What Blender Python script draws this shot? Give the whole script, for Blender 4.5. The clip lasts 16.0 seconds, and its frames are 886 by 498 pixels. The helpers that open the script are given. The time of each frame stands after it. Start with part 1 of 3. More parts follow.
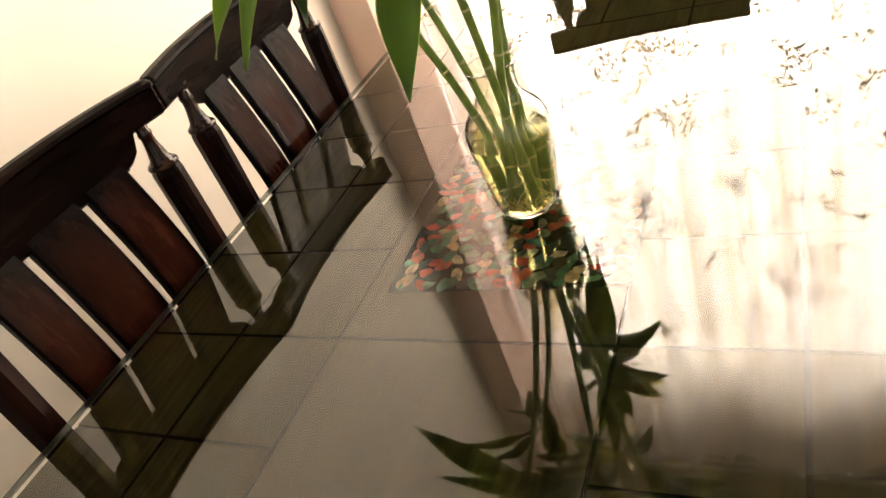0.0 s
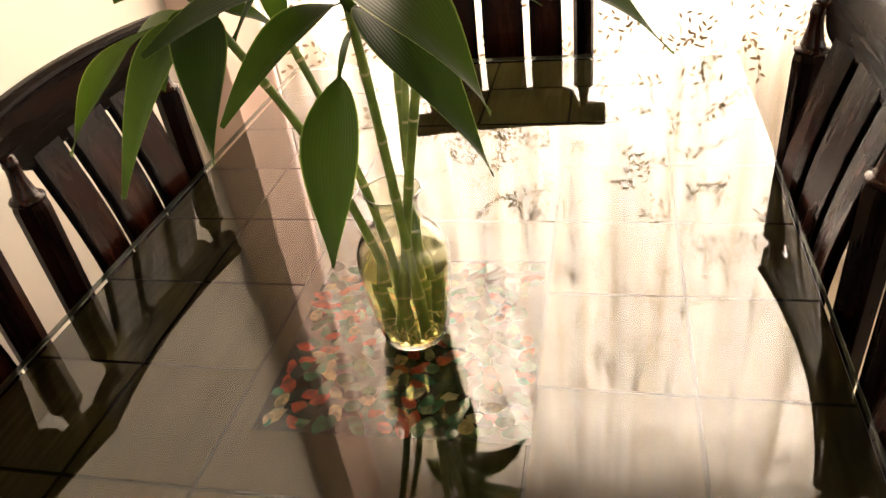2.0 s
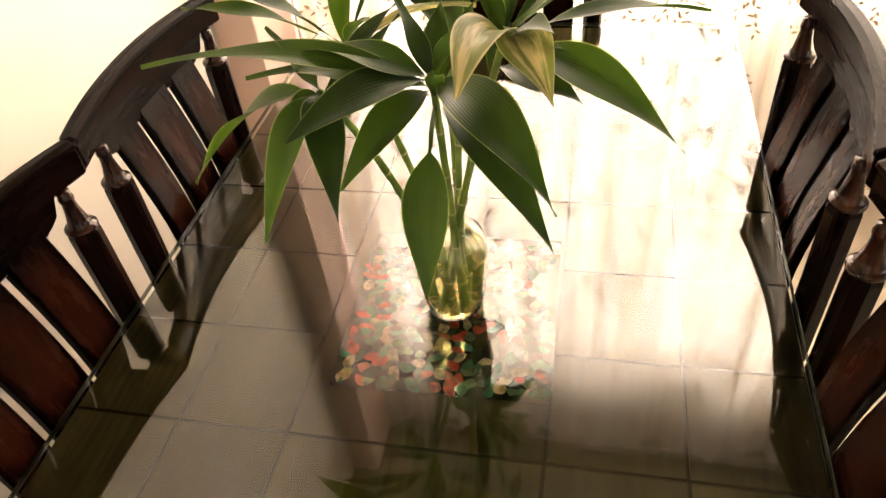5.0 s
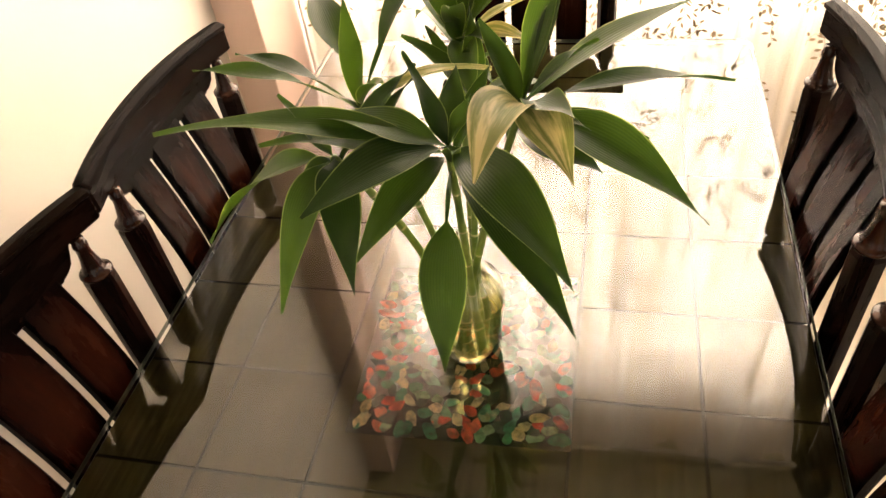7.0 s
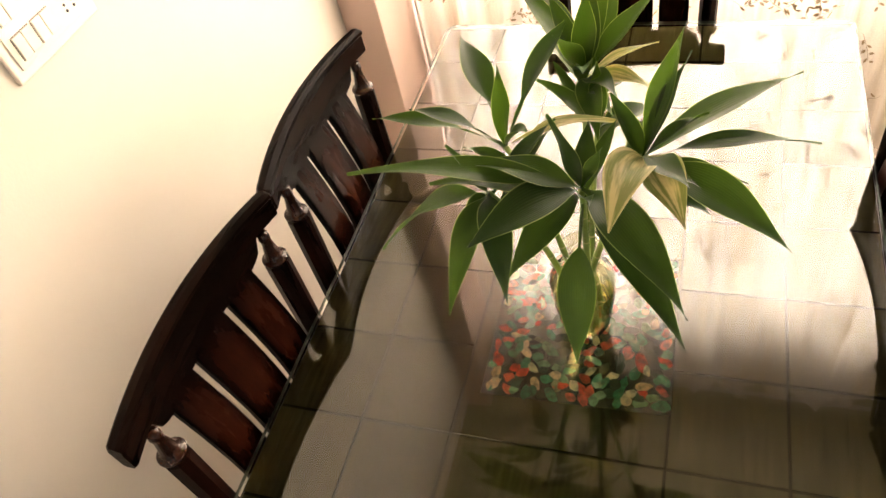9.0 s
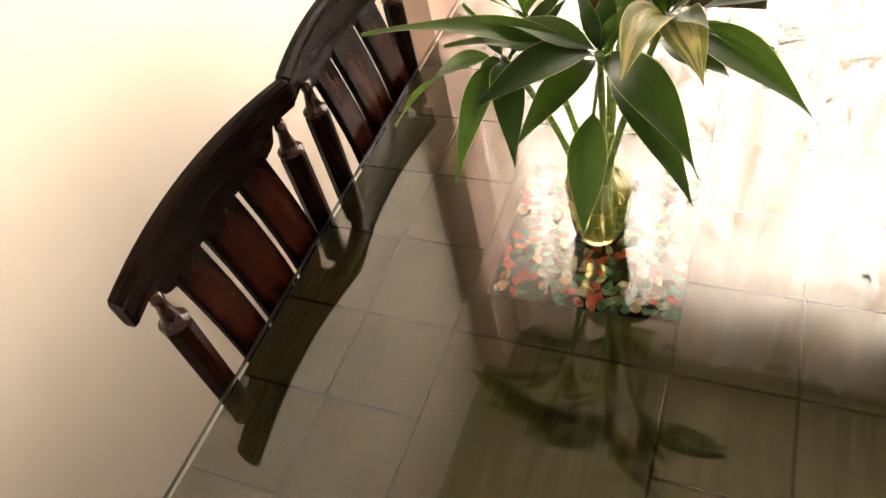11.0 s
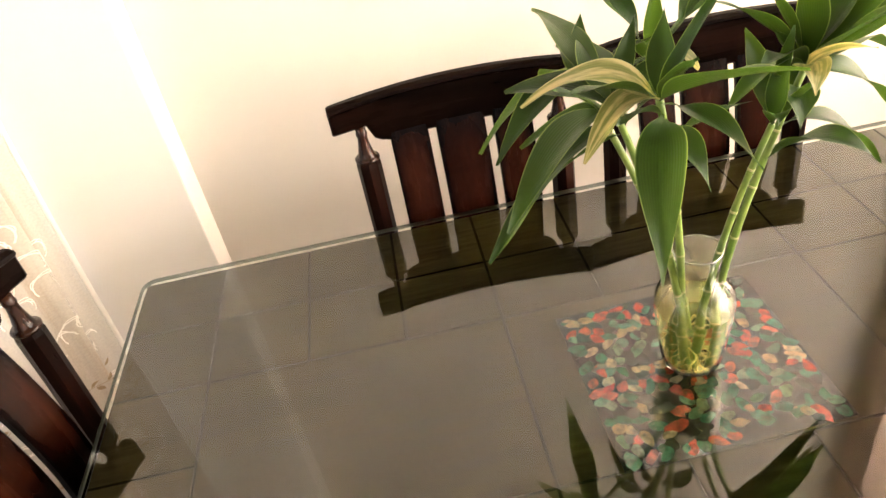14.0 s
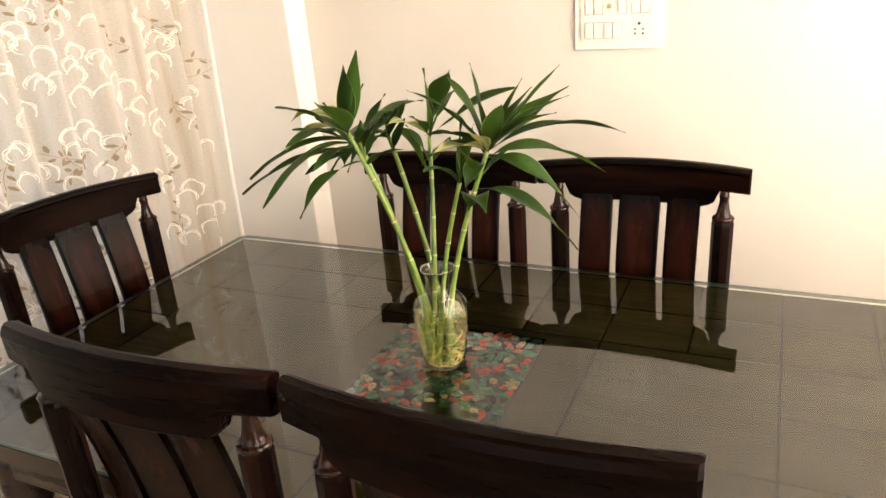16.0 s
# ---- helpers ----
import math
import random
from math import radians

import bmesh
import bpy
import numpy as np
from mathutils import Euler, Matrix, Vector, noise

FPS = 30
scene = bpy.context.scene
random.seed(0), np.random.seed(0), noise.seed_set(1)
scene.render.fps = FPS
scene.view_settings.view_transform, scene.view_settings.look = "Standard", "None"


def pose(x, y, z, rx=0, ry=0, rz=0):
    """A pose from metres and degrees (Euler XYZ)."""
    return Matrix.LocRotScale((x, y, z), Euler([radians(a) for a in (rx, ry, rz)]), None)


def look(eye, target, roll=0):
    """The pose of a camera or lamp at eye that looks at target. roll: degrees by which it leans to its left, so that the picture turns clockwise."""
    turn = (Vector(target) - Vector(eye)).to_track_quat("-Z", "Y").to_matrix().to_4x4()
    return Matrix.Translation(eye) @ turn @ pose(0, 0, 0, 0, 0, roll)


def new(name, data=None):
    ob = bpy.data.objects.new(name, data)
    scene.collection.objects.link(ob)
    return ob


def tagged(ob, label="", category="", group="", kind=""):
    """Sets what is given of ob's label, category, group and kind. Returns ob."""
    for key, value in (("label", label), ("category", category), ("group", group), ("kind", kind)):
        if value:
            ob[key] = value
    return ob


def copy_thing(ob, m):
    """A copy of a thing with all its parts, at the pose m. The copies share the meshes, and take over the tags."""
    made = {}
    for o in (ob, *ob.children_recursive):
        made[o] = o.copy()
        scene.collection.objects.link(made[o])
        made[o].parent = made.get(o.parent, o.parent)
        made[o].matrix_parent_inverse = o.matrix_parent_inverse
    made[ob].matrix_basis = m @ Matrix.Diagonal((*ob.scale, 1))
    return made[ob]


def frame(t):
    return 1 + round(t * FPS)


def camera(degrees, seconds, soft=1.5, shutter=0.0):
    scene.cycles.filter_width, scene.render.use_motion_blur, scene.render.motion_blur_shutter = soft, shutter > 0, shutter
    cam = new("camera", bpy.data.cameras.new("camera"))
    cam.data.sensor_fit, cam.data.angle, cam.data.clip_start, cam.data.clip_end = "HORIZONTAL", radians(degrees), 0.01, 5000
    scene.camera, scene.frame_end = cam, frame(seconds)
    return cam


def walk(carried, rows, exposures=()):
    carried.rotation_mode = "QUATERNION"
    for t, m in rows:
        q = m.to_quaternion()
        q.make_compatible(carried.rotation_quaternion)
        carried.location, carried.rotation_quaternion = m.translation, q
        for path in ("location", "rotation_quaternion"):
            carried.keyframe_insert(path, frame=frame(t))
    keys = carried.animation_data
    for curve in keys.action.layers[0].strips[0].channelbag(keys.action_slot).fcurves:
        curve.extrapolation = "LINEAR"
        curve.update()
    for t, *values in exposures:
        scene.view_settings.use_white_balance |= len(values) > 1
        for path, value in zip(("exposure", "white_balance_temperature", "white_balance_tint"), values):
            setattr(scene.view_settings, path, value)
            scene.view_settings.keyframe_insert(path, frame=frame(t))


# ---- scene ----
cam = camera(62.9, 16.0)

PATH = [
    (0, (0.293, -0.662, 1.234), (-0.614, 0.731, 0.12), -22.0),
    (0.5, (0.257, -0.655, 1.232), (-0.507, 0.887, 0.214), -2.4),
    (1, (0.214, -0.659, 1.275), (-0.627, 0.9, 0.348), -3.1),
    (1.5, (0.221, -0.61, 1.272), (-0.485, 0.823, 0.068), -20.0),
    (2, (0.202, -0.573, 1.287), (-0.241, 1.016, 0.157), -7.9),
    (2.5, (0.147, -0.611, 1.318), (-0.306, 0.926, 0.122), -5.6),
    (3, (0.123, -0.577, 1.388), (-0.272, 1.028, 0.263), -2.5),
    (3.5, (0.105, -0.568, 1.461), (-0.363, 1.03, 0.354), -3.4),
    (4, (0.114, -0.59, 1.479), (-0.323, 0.815, 0.125), -5.2),
    (4.5, (0.166, -0.639, 1.476), (-0.221, 0.784, 0.124), -6.5),
    (7, (0.155, -0.585, 1.52), (-0.264, 0.807, 0.146), -8.4),
    (7.5, (0.137, -0.563, 1.57), (-0.251, 0.856, 0.215), -9.4),
    (8, (0.141, -0.569, 1.64), (-0.23, 0.721, 0.157), -13.6),
    (8.5, (0.13, -0.615, 1.714), (-0.426, 0.612, 0.236), -17.4),
    (11, (0.168, -0.728, 1.61), (-0.532, 0.414, 0.125), -15.3),
    (11.5, (0.122, -0.798, 1.552), (-0.573, 0.29, 0.024), -16.6),
    (12, (0.107, -0.799, 1.515), (-0.799, 0.214, 0.048), -15.2),
    (12.5, (0.171, -0.762, 1.532), (-1.12, -0.147, 0.133), -15.0),
    (13, (0.352, -0.619, 1.442), (-1.021, -0.086, 0.088), -12.0),
    (13.3, (0.457, -0.515, 1.481), (-0.97, -0.157, 0.125), -14.4),
    (13.5, (0.539, -0.444, 1.452), (-1.015, -0.242, 0.209), -16.8),
    (14, (0.628, -0.306, 1.487), (-0.985, -0.257, 0.304), -11.3),
    (14.5, (0.757, -0.058, 1.496), (-0.941, -0.142, 0.442), -11.1),
    (15, (0.881, 0.159, 1.475), (-0.833, -0.148, 0.492), -8.3),
    (15.5, (0.941, 0.37, 1.476), (-0.839, -0.155, 0.73), -7.5),
    (16, (0.991, 0.493, 1.425), (-0.68, -0.316, 0.681), -4.6),
]
walk(cam, [(t, look(eye, target, roll)) for t, eye, target, roll in PATH],
     ((0, 0.18, 6500, 11), (0.4, -0.17, 6700, 12), (1, -0.27, 6700, 12), (2, -0.17, 6900, 14), (3.5, 0.0, 7000, 15), (4.5, 0.30, 6950, 15), (7, 0.25, 6900, 14), (8, 0.24, 6900, 14), (11, 0.5, 6350, 12),
      (12, 0.70, 6350, 13), (13.5, 0.96, 6300, 12), (14.5, 0.5, 6250, 14), (15.2, 0.22, 6450, 12), (16, 0.0, 6150, 11)))

# ---- world and light ----
world = bpy.data.worlds.new("sky")
scene.world = world
world.use_nodes = True
wn = world.node_tree.nodes
sky = wn.new("ShaderNodeTexSky")
sky.sky_type, sky.sun_disc = "NISHITA", False
sky.sun_elevation, sky.sun_rotation = radians(42), radians(20)
world.node_tree.links.new(sky.outputs[0], wn["Background"].inputs[0])
wn["Background"].inputs[1].default_value = 0.1


def area(name, m, sx, sy, watts, colour):
    lamp = bpy.data.lights.new(name, "AREA")
    lamp.shape, lamp.size, lamp.size_y, lamp.energy, lamp.color = "RECTANGLE", sx, sy, watts, colour
    ob = new(name, lamp)
    ob.matrix_world = m
    return ob


EAST = 3.35
# daylight in the two curtained windows; the one beyond the head of the table is far brighter
area("window_and_fill_light", pose(0.31, 1.46, 1.665, -90, 0, 0), 1.95, 1.80, 320, (1.0, 0.90, 0.80))
area("window_and_fill_light", pose(0.60, -1.42, 1.45, 90, 0, 0), 2.4, 1.55, 14, (1.0, 0.90, 0.81))
# added fill lamp from the unseen east side of the room
area("window_and_fill_light", pose(EAST + 0.04, 0.1, 1.55, 0, 90, 0), 1.3, 2.0, 16, (1.0, 0.90, 0.81))


# ---- materials ----
def mat(name, colour=(0.5, 0.5, 0.5), rough=0.5, metal=0.0):
    m = bpy.data.materials.new(name)
    m.use_nodes = True
    b = m.node_tree.nodes["Principled BSDF"]
    b.inputs["Base Color"].default_value = (*colour, 1)
    b.inputs["Roughness"].default_value = rough
    b.inputs["Metallic"].default_value = metal
    return m


def N(m, kind, **values):
    n = m.node_tree.nodes.new("ShaderNode" + kind)
    for k, v in values.items():
        n.inputs[k.replace("_", " ")].default_value = v
    return n


def L(m, a, b):
    m.node_tree.links.new(a, b)


def bsdf(m):
    return m.node_tree.nodes["Principled BSDF"]


def coords(m, scale=(1, 1, 1), kind="Object"):
    tc = N(m, "TexCoord")
    mp = N(m, "Mapping")
    mp.inputs["Scale"].default_value = scale
    L(m, tc.outputs[kind], mp.inputs["Vector"])
    return mp.outputs[0]


def ramp(m, fac, stops):
    r = N(m, "ValToRGB")
    e = r.color_ramp.elements
    while len(e) < len(stops):
        e.new(0.5)
    for el, (p, c) in zip(e, stops):
        el.position, el.color = p, (*c, 1)
    L(m, fac, r.inputs[0])
    return r.outputs[0]


def noise_tex(m, vec, scale, detail=4.0, rough=0.55):
    n = N(m, "TexNoise", Scale=scale, Detail=detail, Roughness=rough)
    L(m, vec, n.inputs["Vector"])
    return n.outputs["Fac"]


def bump(m, height, strength, distance):
    b = N(m, "Bump", Strength=strength, Distance=distance)
    L(m, height, b.inputs["Height"])
    L(m, b.outputs[0], bsdf(m).inputs["Normal"])
    return b


def paint(name, c1, c2, rough=0.75):
    m = mat(name, c1, rough)
    v = coords(m)
    L(m, ramp(m, noise_tex(m, v, 1.7, 5), [(0.3, c1), (0.7, c2)]), bsdf(m).inputs["Base Color"])
    bump(m, noise_tex(m, v, 160, 3), 0.12, 0.002)
    return m


WALL = paint("cream_wall_paint", (0.66, 0.615, 0.555), (0.70, 0.655, 0.595))
# wall paint raised in tone: window light on the pilaster is in the colour
LIT_WALL = paint("window_lit_pilaster_paint", (0.82, 0.785, 0.73), (0.85, 0.815, 0.76))
PINK = paint("pinkish_wall_paint", (0.66, 0.50, 0.44), (0.70, 0.54, 0.47))
# unseen ceiling: its dimness is put into this dark olive-beige
CEIL = paint("dimmed_ceiling_paint", (0.23, 0.205, 0.125), (0.27, 0.24, 0.15))
FLOOR = paint("beige_floor_stone", (0.42, 0.36, 0.28), (0.50, 0.43, 0.34), 0.25)
PLASTIC = mat("ivory_plastic", (0.82, 0.78, 0.70), 0.35)
DARKHOLE = mat("black_plastic", (0.02, 0.02, 0.02), 0.6)
ALU = mat("painted_window_frame", (0.55, 0.50, 0.44), 0.45)


def wood(name, dark, mid, red, rough, axis):
    """Stained wood with grain along one axis."""
    m = mat(name, mid, rough)
    stretch = {"x": (1.2, 14, 14), "y": (14, 1.2, 14), "z": (14, 14, 1.2)}[axis]
    v = coords(m, stretch)
    info = N(m, "ObjectInfo")
    off = N(m, "VectorMath")
    off.operation = "ADD"
    mul = N(m, "Math")
    mul.operation = "MULTIPLY"
    mul.inputs[1].default_value = 37.0
    L(m, info.outputs["Random"], mul.inputs[0])
    L(m, v, off.inputs[0])
    L(m, mul.outputs[0], off.inputs[1])
    g = noise_tex(m, off.outputs[0], 2.2, 7, 0.62)
    fine = noise_tex(m, off.outputs[0], 11.0, 4, 0.6)
    col = ramp(m, g, [(0.25, dark), (0.5, mid), (0.78, red)])
    mix = N(m, "Mix")
    mix.data_type, mix.blend_type = "RGBA", "MULTIPLY"
    mix.inputs[0].default_value = 0.55
    L(m, col, mix.inputs[6])
    L(m, ramp(m, fine, [(0.3, (0.45, 0.42, 0.40)), (0.65, (1, 1, 1))]), mix.inputs[7])
    L(m, mix.outputs[2], bsdf(m).inputs["Base Color"])
    L(m, ramp(m, g, [(0.3, (rough * 0.75,) * 3), (0.8, (rough * 1.35,) * 3)]), bsdf(m).inputs["Roughness"])
    bump(m, fine, 0.10, 0.0015)
    return m


CHAIRWOOD = wood("dark_stained_mahogany", (0.002, 0.0014, 0.001), (0.006, 0.0022, 0.0014), (0.022, 0.006, 0.003), 0.30, "z")
RAILWOOD = wood("dark_stained_mahogany_rail", (0.0016, 0.0012, 0.0009), (0.0042, 0.002, 0.0013), (0.016, 0.0055, 0.003), 0.28, "x")
NECKWOOD = wood("red_brown_turned_mahogany", (0.008, 0.003, 0.002), (0.022, 0.007, 0.0035), (0.048, 0.015, 0.007), 0.18, "z")


def sunburst_wood():
    """Slat lacquer: red-brown heart that fades to near black along the edges, with shade painted in at both ends."""
    m = wood("end_shaded_sunburst_mahogany", (0.0065, 0.0022, 0.0012), (0.018, 0.0048, 0.0021), (0.038, 0.0098, 0.004), 0.26, "z")
    tc = N(m, "TexCoord")
    sep = N(m, "SeparateXYZ")
    L(m, tc.outputs["UV"], sep.inputs[0])
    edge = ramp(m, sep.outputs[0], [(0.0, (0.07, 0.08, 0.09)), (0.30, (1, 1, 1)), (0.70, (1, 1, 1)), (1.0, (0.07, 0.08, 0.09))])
    # painted shade: under the top rail and from table height down
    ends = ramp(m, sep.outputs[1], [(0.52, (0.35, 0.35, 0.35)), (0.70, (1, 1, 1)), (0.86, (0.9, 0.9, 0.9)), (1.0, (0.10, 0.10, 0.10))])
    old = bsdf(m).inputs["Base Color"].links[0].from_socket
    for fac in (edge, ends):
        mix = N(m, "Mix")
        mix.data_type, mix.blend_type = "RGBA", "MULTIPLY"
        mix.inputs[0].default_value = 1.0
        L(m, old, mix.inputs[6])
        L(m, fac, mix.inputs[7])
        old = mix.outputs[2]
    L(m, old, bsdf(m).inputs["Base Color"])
    return m


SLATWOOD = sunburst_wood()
for lacquer, gloss in ((CHAIRWOOD, 0.08), (RAILWOOD, 0.035), (SLATWOOD, 0.06), (NECKWOOD, 0.3)):
    bsdf(lacquer).inputs["Specular IOR Level"].default_value = gloss


def table_wood():
    """Dark grey-brown stained boards with a faint open grain along the table."""
    m = mat("grey_brown_open_grain_wood", (0.06, 0.045, 0.03), 0.3)
    info = N(m, "ObjectInfo")
    mul = N(m, "Math")
    mul.operation = "MULTIPLY"
    mul.inputs[1].default_value = 23.0
    L(m, info.outputs["Random"], mul.inputs[0])
    tc = N(m, "TexCoord")
    off = N(m, "VectorMath")
    off.operation = "ADD"
    L(m, tc.outputs["Object"], off.inputs[0])
    L(m, mul.outputs[0], off.inputs[1])
    mp = N(m, "Mapping")
    mp.inputs["Scale"].default_value = (1.0, 0.07, 1.0)
    L(m, off.outputs[0], mp.inputs["Vector"])
    grain = noise_tex(m, mp.outputs[0], 150.0, 3, 0.5)
    bands = noise_tex(m, mp.outputs[0], 34.0, 3, 0.5)
    soft = noise_tex(m, off.outputs[0], 5.0, 3)
    c1 = ramp(m, grain, [(0.3, (0.070, 0.056, 0.026)), (0.7, (0.098, 0.078, 0.037))])
    for fac, lo, hi in ((bands, (0.84, 0.84, 0.84), (1.10, 1.09, 1.07)), (soft, (0.80, 0.80, 0.78), (1.12, 1.08, 1.0))):
        mix = N(m, "Mix")
        mix.data_type, mix.blend_type = "RGBA", "MULTIPLY"
        mix.inputs[0].default_value = 1.0
        L(m, c1, mix.inputs[6])
        L(m, ramp(m, fac, [(0.3, lo), (0.7, hi)]), mix.inputs[7])
        c1 = mix.outputs[2]
    L(m, c1, bsdf(m).inputs["Base Color"])
    bsdf(m).inputs["Specular IOR Level"].default_value = 0.0
    bsdf(m).inputs["Roughness"].default_value = 0.8
    return m


TABLEWOOD = table_wood()
JOINT = mat("dark_board_joint", (0.030, 0.023, 0.011), 0.9)
bsdf(JOINT).inputs["Specular IOR Level"].default_value = 0.0
APRON = wood("dark_table_frame_wood", (0.012, 0.007, 0.005), (0.028, 0.014, 0.009), (0.055, 0.024, 0.012), 0.3, "y")


def sheet_glass():
    """Clear float glass: both faces reflect by Fresnel, the rest passes straight through."""
    m = mat("clear_glass_sheet")
    nt = m.node_tree
    nt.nodes.remove(bsdf(m))
    tr = N(m, "BsdfTransparent", Color=(0.93, 0.97, 0.94, 1))
    gl = N(m, "BsdfGlossy", Color=(1, 1, 1, 1), Roughness=0.012)
    fr = N(m, "Fresnel", IOR=1.74)
    mx = N(m, "MixShader")
    L(m, fr.outputs[0], mx.inputs[0])
    L(m, tr.outputs[0], mx.inputs[1])
    L(m, gl.outputs[0], mx.inputs[2])
    L(m, mx.outputs[0], nt.nodes["Material Output"].inputs["Surface"])
    return m


GLASS_TOP = sheet_glass()
GLASS_UNDER = mat("clear_glass_underside")
GLASS_UNDER.node_tree.nodes.remove(bsdf(GLASS_UNDER))
under = N(GLASS_UNDER, "BsdfTransparent", Color=(0.97, 0.99, 0.97, 1))
L(GLASS_UNDER, under.outputs[0], GLASS_UNDER.node_tree.nodes["Material Output"].inputs["Surface"])
GLASS_EDGE = mat("polished_glass_edge", (0.30, 0.36, 0.31), 0.12)
bsdf(GLASS_EDGE).inputs["Transmission Weight"].default_value = 0.5
VASEGLASS = mat("clear_vase_glass", (0.96, 0.95, 0.80), 0.02)
bsdf(VASEGLASS).inputs["Transmission Weight"].default_value = 1.0
bsdf(VASEGLASS).inputs["IOR"].default_value = 1.45
WATER = mat("yellowish_water", (0.95, 0.92, 0.50), 0.01)
bsdf(WATER).inputs["Transmission Weight"].default_value = 0.95
bsdf(WATER).inputs["IOR"].default_value = 1.33


def sheer(name, see, spread, tint):
    """Thin net cloth: part of the light passes the holes, part scatters through the threads."""
    m = mat(name)
    nt = m.node_tree
    nt.nodes.remove(bsdf(m))
    v = coords(m, kind="UV")
    streak = N(m, "Mapping")
    streak.inputs["Scale"].default_value = (13.0, 0.5, 1.0)
    L(m, v, streak.inputs["Vector"])
    vary = noise_tex(m, streak.outputs[0], 1.6, 5, 0.6)
    weave = noise_tex(m, v, 240, 2)
    # tan streaks put the shading of folds and doubled cloth into the colour
    layers = ramp(m, vary, [(0.34, (0.76, 0.69, 0.60)), (0.46, (0.95, 0.93, 0.89)), (0.58, (1, 1, 1))])
    mixl = N(m, "Mix")
    mixl.data_type, mixl.blend_type = "RGBA", "MULTIPLY"
    mixl.inputs[0].default_value = 1.0
    L(m, ramp(m, weave, [(0.3, tuple(c * 0.86 for c in tint)), (0.7, tint)]), mixl.inputs[6])
    L(m, layers, mixl.inputs[7])
    col = mixl.outputs[2]
    tl = N(m, "BsdfTranslucent")
    df = N(m, "BsdfDiffuse")
    tr = N(m, "BsdfTransparent", Color=(0.98, 0.96, 0.92, 1))
    L(m, col, tl.inputs["Color"])
    L(m, col, df.inputs["Color"])
    m1 = N(m, "MixShader")
    m1.inputs[0].default_value = 0.45
    L(m, tl.outputs[0], m1.inputs[1])
    L(m, df.outputs[0], m1.inputs[2])
    m2 = N(m, "MixShader")
    mr = N(m, "MapRange")
    mr.inputs["From Min"].default_value, mr.inputs["From Max"].default_value = 0.28, 0.72
    mr.inputs["To Min"].default_value, mr.inputs["To Max"].default_value = see - spread, see + spread
    L(m, vary, mr.inputs["Value"])
    L(m, mr.outputs[0], m2.inputs[0])
    L(m, m1.outputs[0], m2.inputs[1])
    L(m, tr.outputs[0], m2.inputs[2])
    L(m, m2.outputs[0], nt.nodes["Material Output"].inputs["Surface"])
    return m


SHEER_A = sheer("white_sheer_net", 0.06, 0.05, (0.90, 0.85, 0.77))
SHEER_B = sheer("cream_sheer_net", 0.28, 0.12, (0.86, 0.82, 0.74))
THREAD_W = mat("white_embroidery_thread", (0.88, 0.85, 0.78), 0.7)
THREAD_B = mat("brown_embroidery_thread", (0.32, 0.24, 0.14), 0.7)


def leaf_mat(name, deep, light, edge, cream=0.0):
    m = mat(name, deep, 0.34)
    tc = N(m, "TexCoord")
    sep = N(m, "SeparateXYZ")
    L(m, tc.outputs["UV"], sep.inputs[0])
    info = N(m, "ObjectInfo")
    base = ramp(m, info.outputs["Random"], [(0.0, deep), (1.0, light)])
    stripe = N(m, "TexWave", Scale=5.5, Distortion=1.2, Detail=2.0)
    mp = N(m, "Mapping")
    mp.inputs["Scale"].default_value = (1.0, 0.05, 1.0)
    L(m, tc.outputs["UV"], mp.inputs["Vector"])
    L(m, mp.outputs[0], stripe.inputs["Vector"])
    mixs = N(m, "Mix")
    mixs.data_type, mixs.blend_type = "RGBA", "MULTIPLY"
    mixs.inputs[0].default_value = 0.35
    L(m, base, mixs.inputs[6])
    L(m, ramp(m, stripe.outputs["Fac"], [(0.2, (0.65, 0.7, 0.6)), (0.8, (1.1, 1.1, 1.0))]), mixs.inputs[7])
    # lengthwise cream patches where the blade yellows
    mc = N(m, "Mapping")
    mc.inputs["Scale"].default_value = (2.2, 0.9, 1.0)
    L(m, tc.outputs["UV"], mc.inputs["Vector"])
    seedv = N(m, "VectorMath")
    seedv.operation = "ADD"
    L(m, mc.outputs[0], seedv.inputs[0])
    L(m, info.outputs["Random"], seedv.inputs[1])
    patch = ramp(m, noise_tex(m, seedv.outputs[0], 2.4, 3), [(0.44, (0, 0, 0)), (0.60, (cream,) * 3)])
    mixc = N(m, "Mix")
    mixc.data_type = "RGBA"
    L(m, patch, mixc.inputs[0])
    L(m, mixs.outputs[2], mixc.inputs[6])
    mixc.inputs[7].default_value = (0.46, 0.42, 0.25, 1)
    rim = ramp(m, sep.outputs[0], [(0.0, (1, 1, 1)), (0.035, (0, 0, 0)), (0.965, (0, 0, 0)), (1.0, (1, 1, 1))])
    mixe = N(m, "Mix")
    mixe.data_type = "RGBA"
    L(m, rim, mixe.inputs[0])
    L(m, mixc.outputs[2], mixe.inputs[6])
    mixe.inputs[7].default_value = (*edge, 1)
    L(m, mixe.outputs[2], bsdf(m).inputs["Base Color"])
    bump(m, stripe.outputs["Fac"], 0.22, 0.001)
    bsdf(m).inputs["Specular IOR Level"].default_value = 0.24
    tl = N(m, "BsdfTranslucent")
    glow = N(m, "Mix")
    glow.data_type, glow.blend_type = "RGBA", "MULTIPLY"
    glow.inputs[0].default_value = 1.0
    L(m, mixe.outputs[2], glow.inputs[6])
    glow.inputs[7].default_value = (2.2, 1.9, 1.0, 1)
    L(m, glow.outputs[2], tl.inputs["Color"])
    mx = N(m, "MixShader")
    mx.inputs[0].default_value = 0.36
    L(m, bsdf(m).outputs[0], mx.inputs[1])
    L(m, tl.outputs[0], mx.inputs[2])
    L(m, mx.outputs[0], m.node_tree.nodes["Material Output"].inputs["Surface"])
    return m


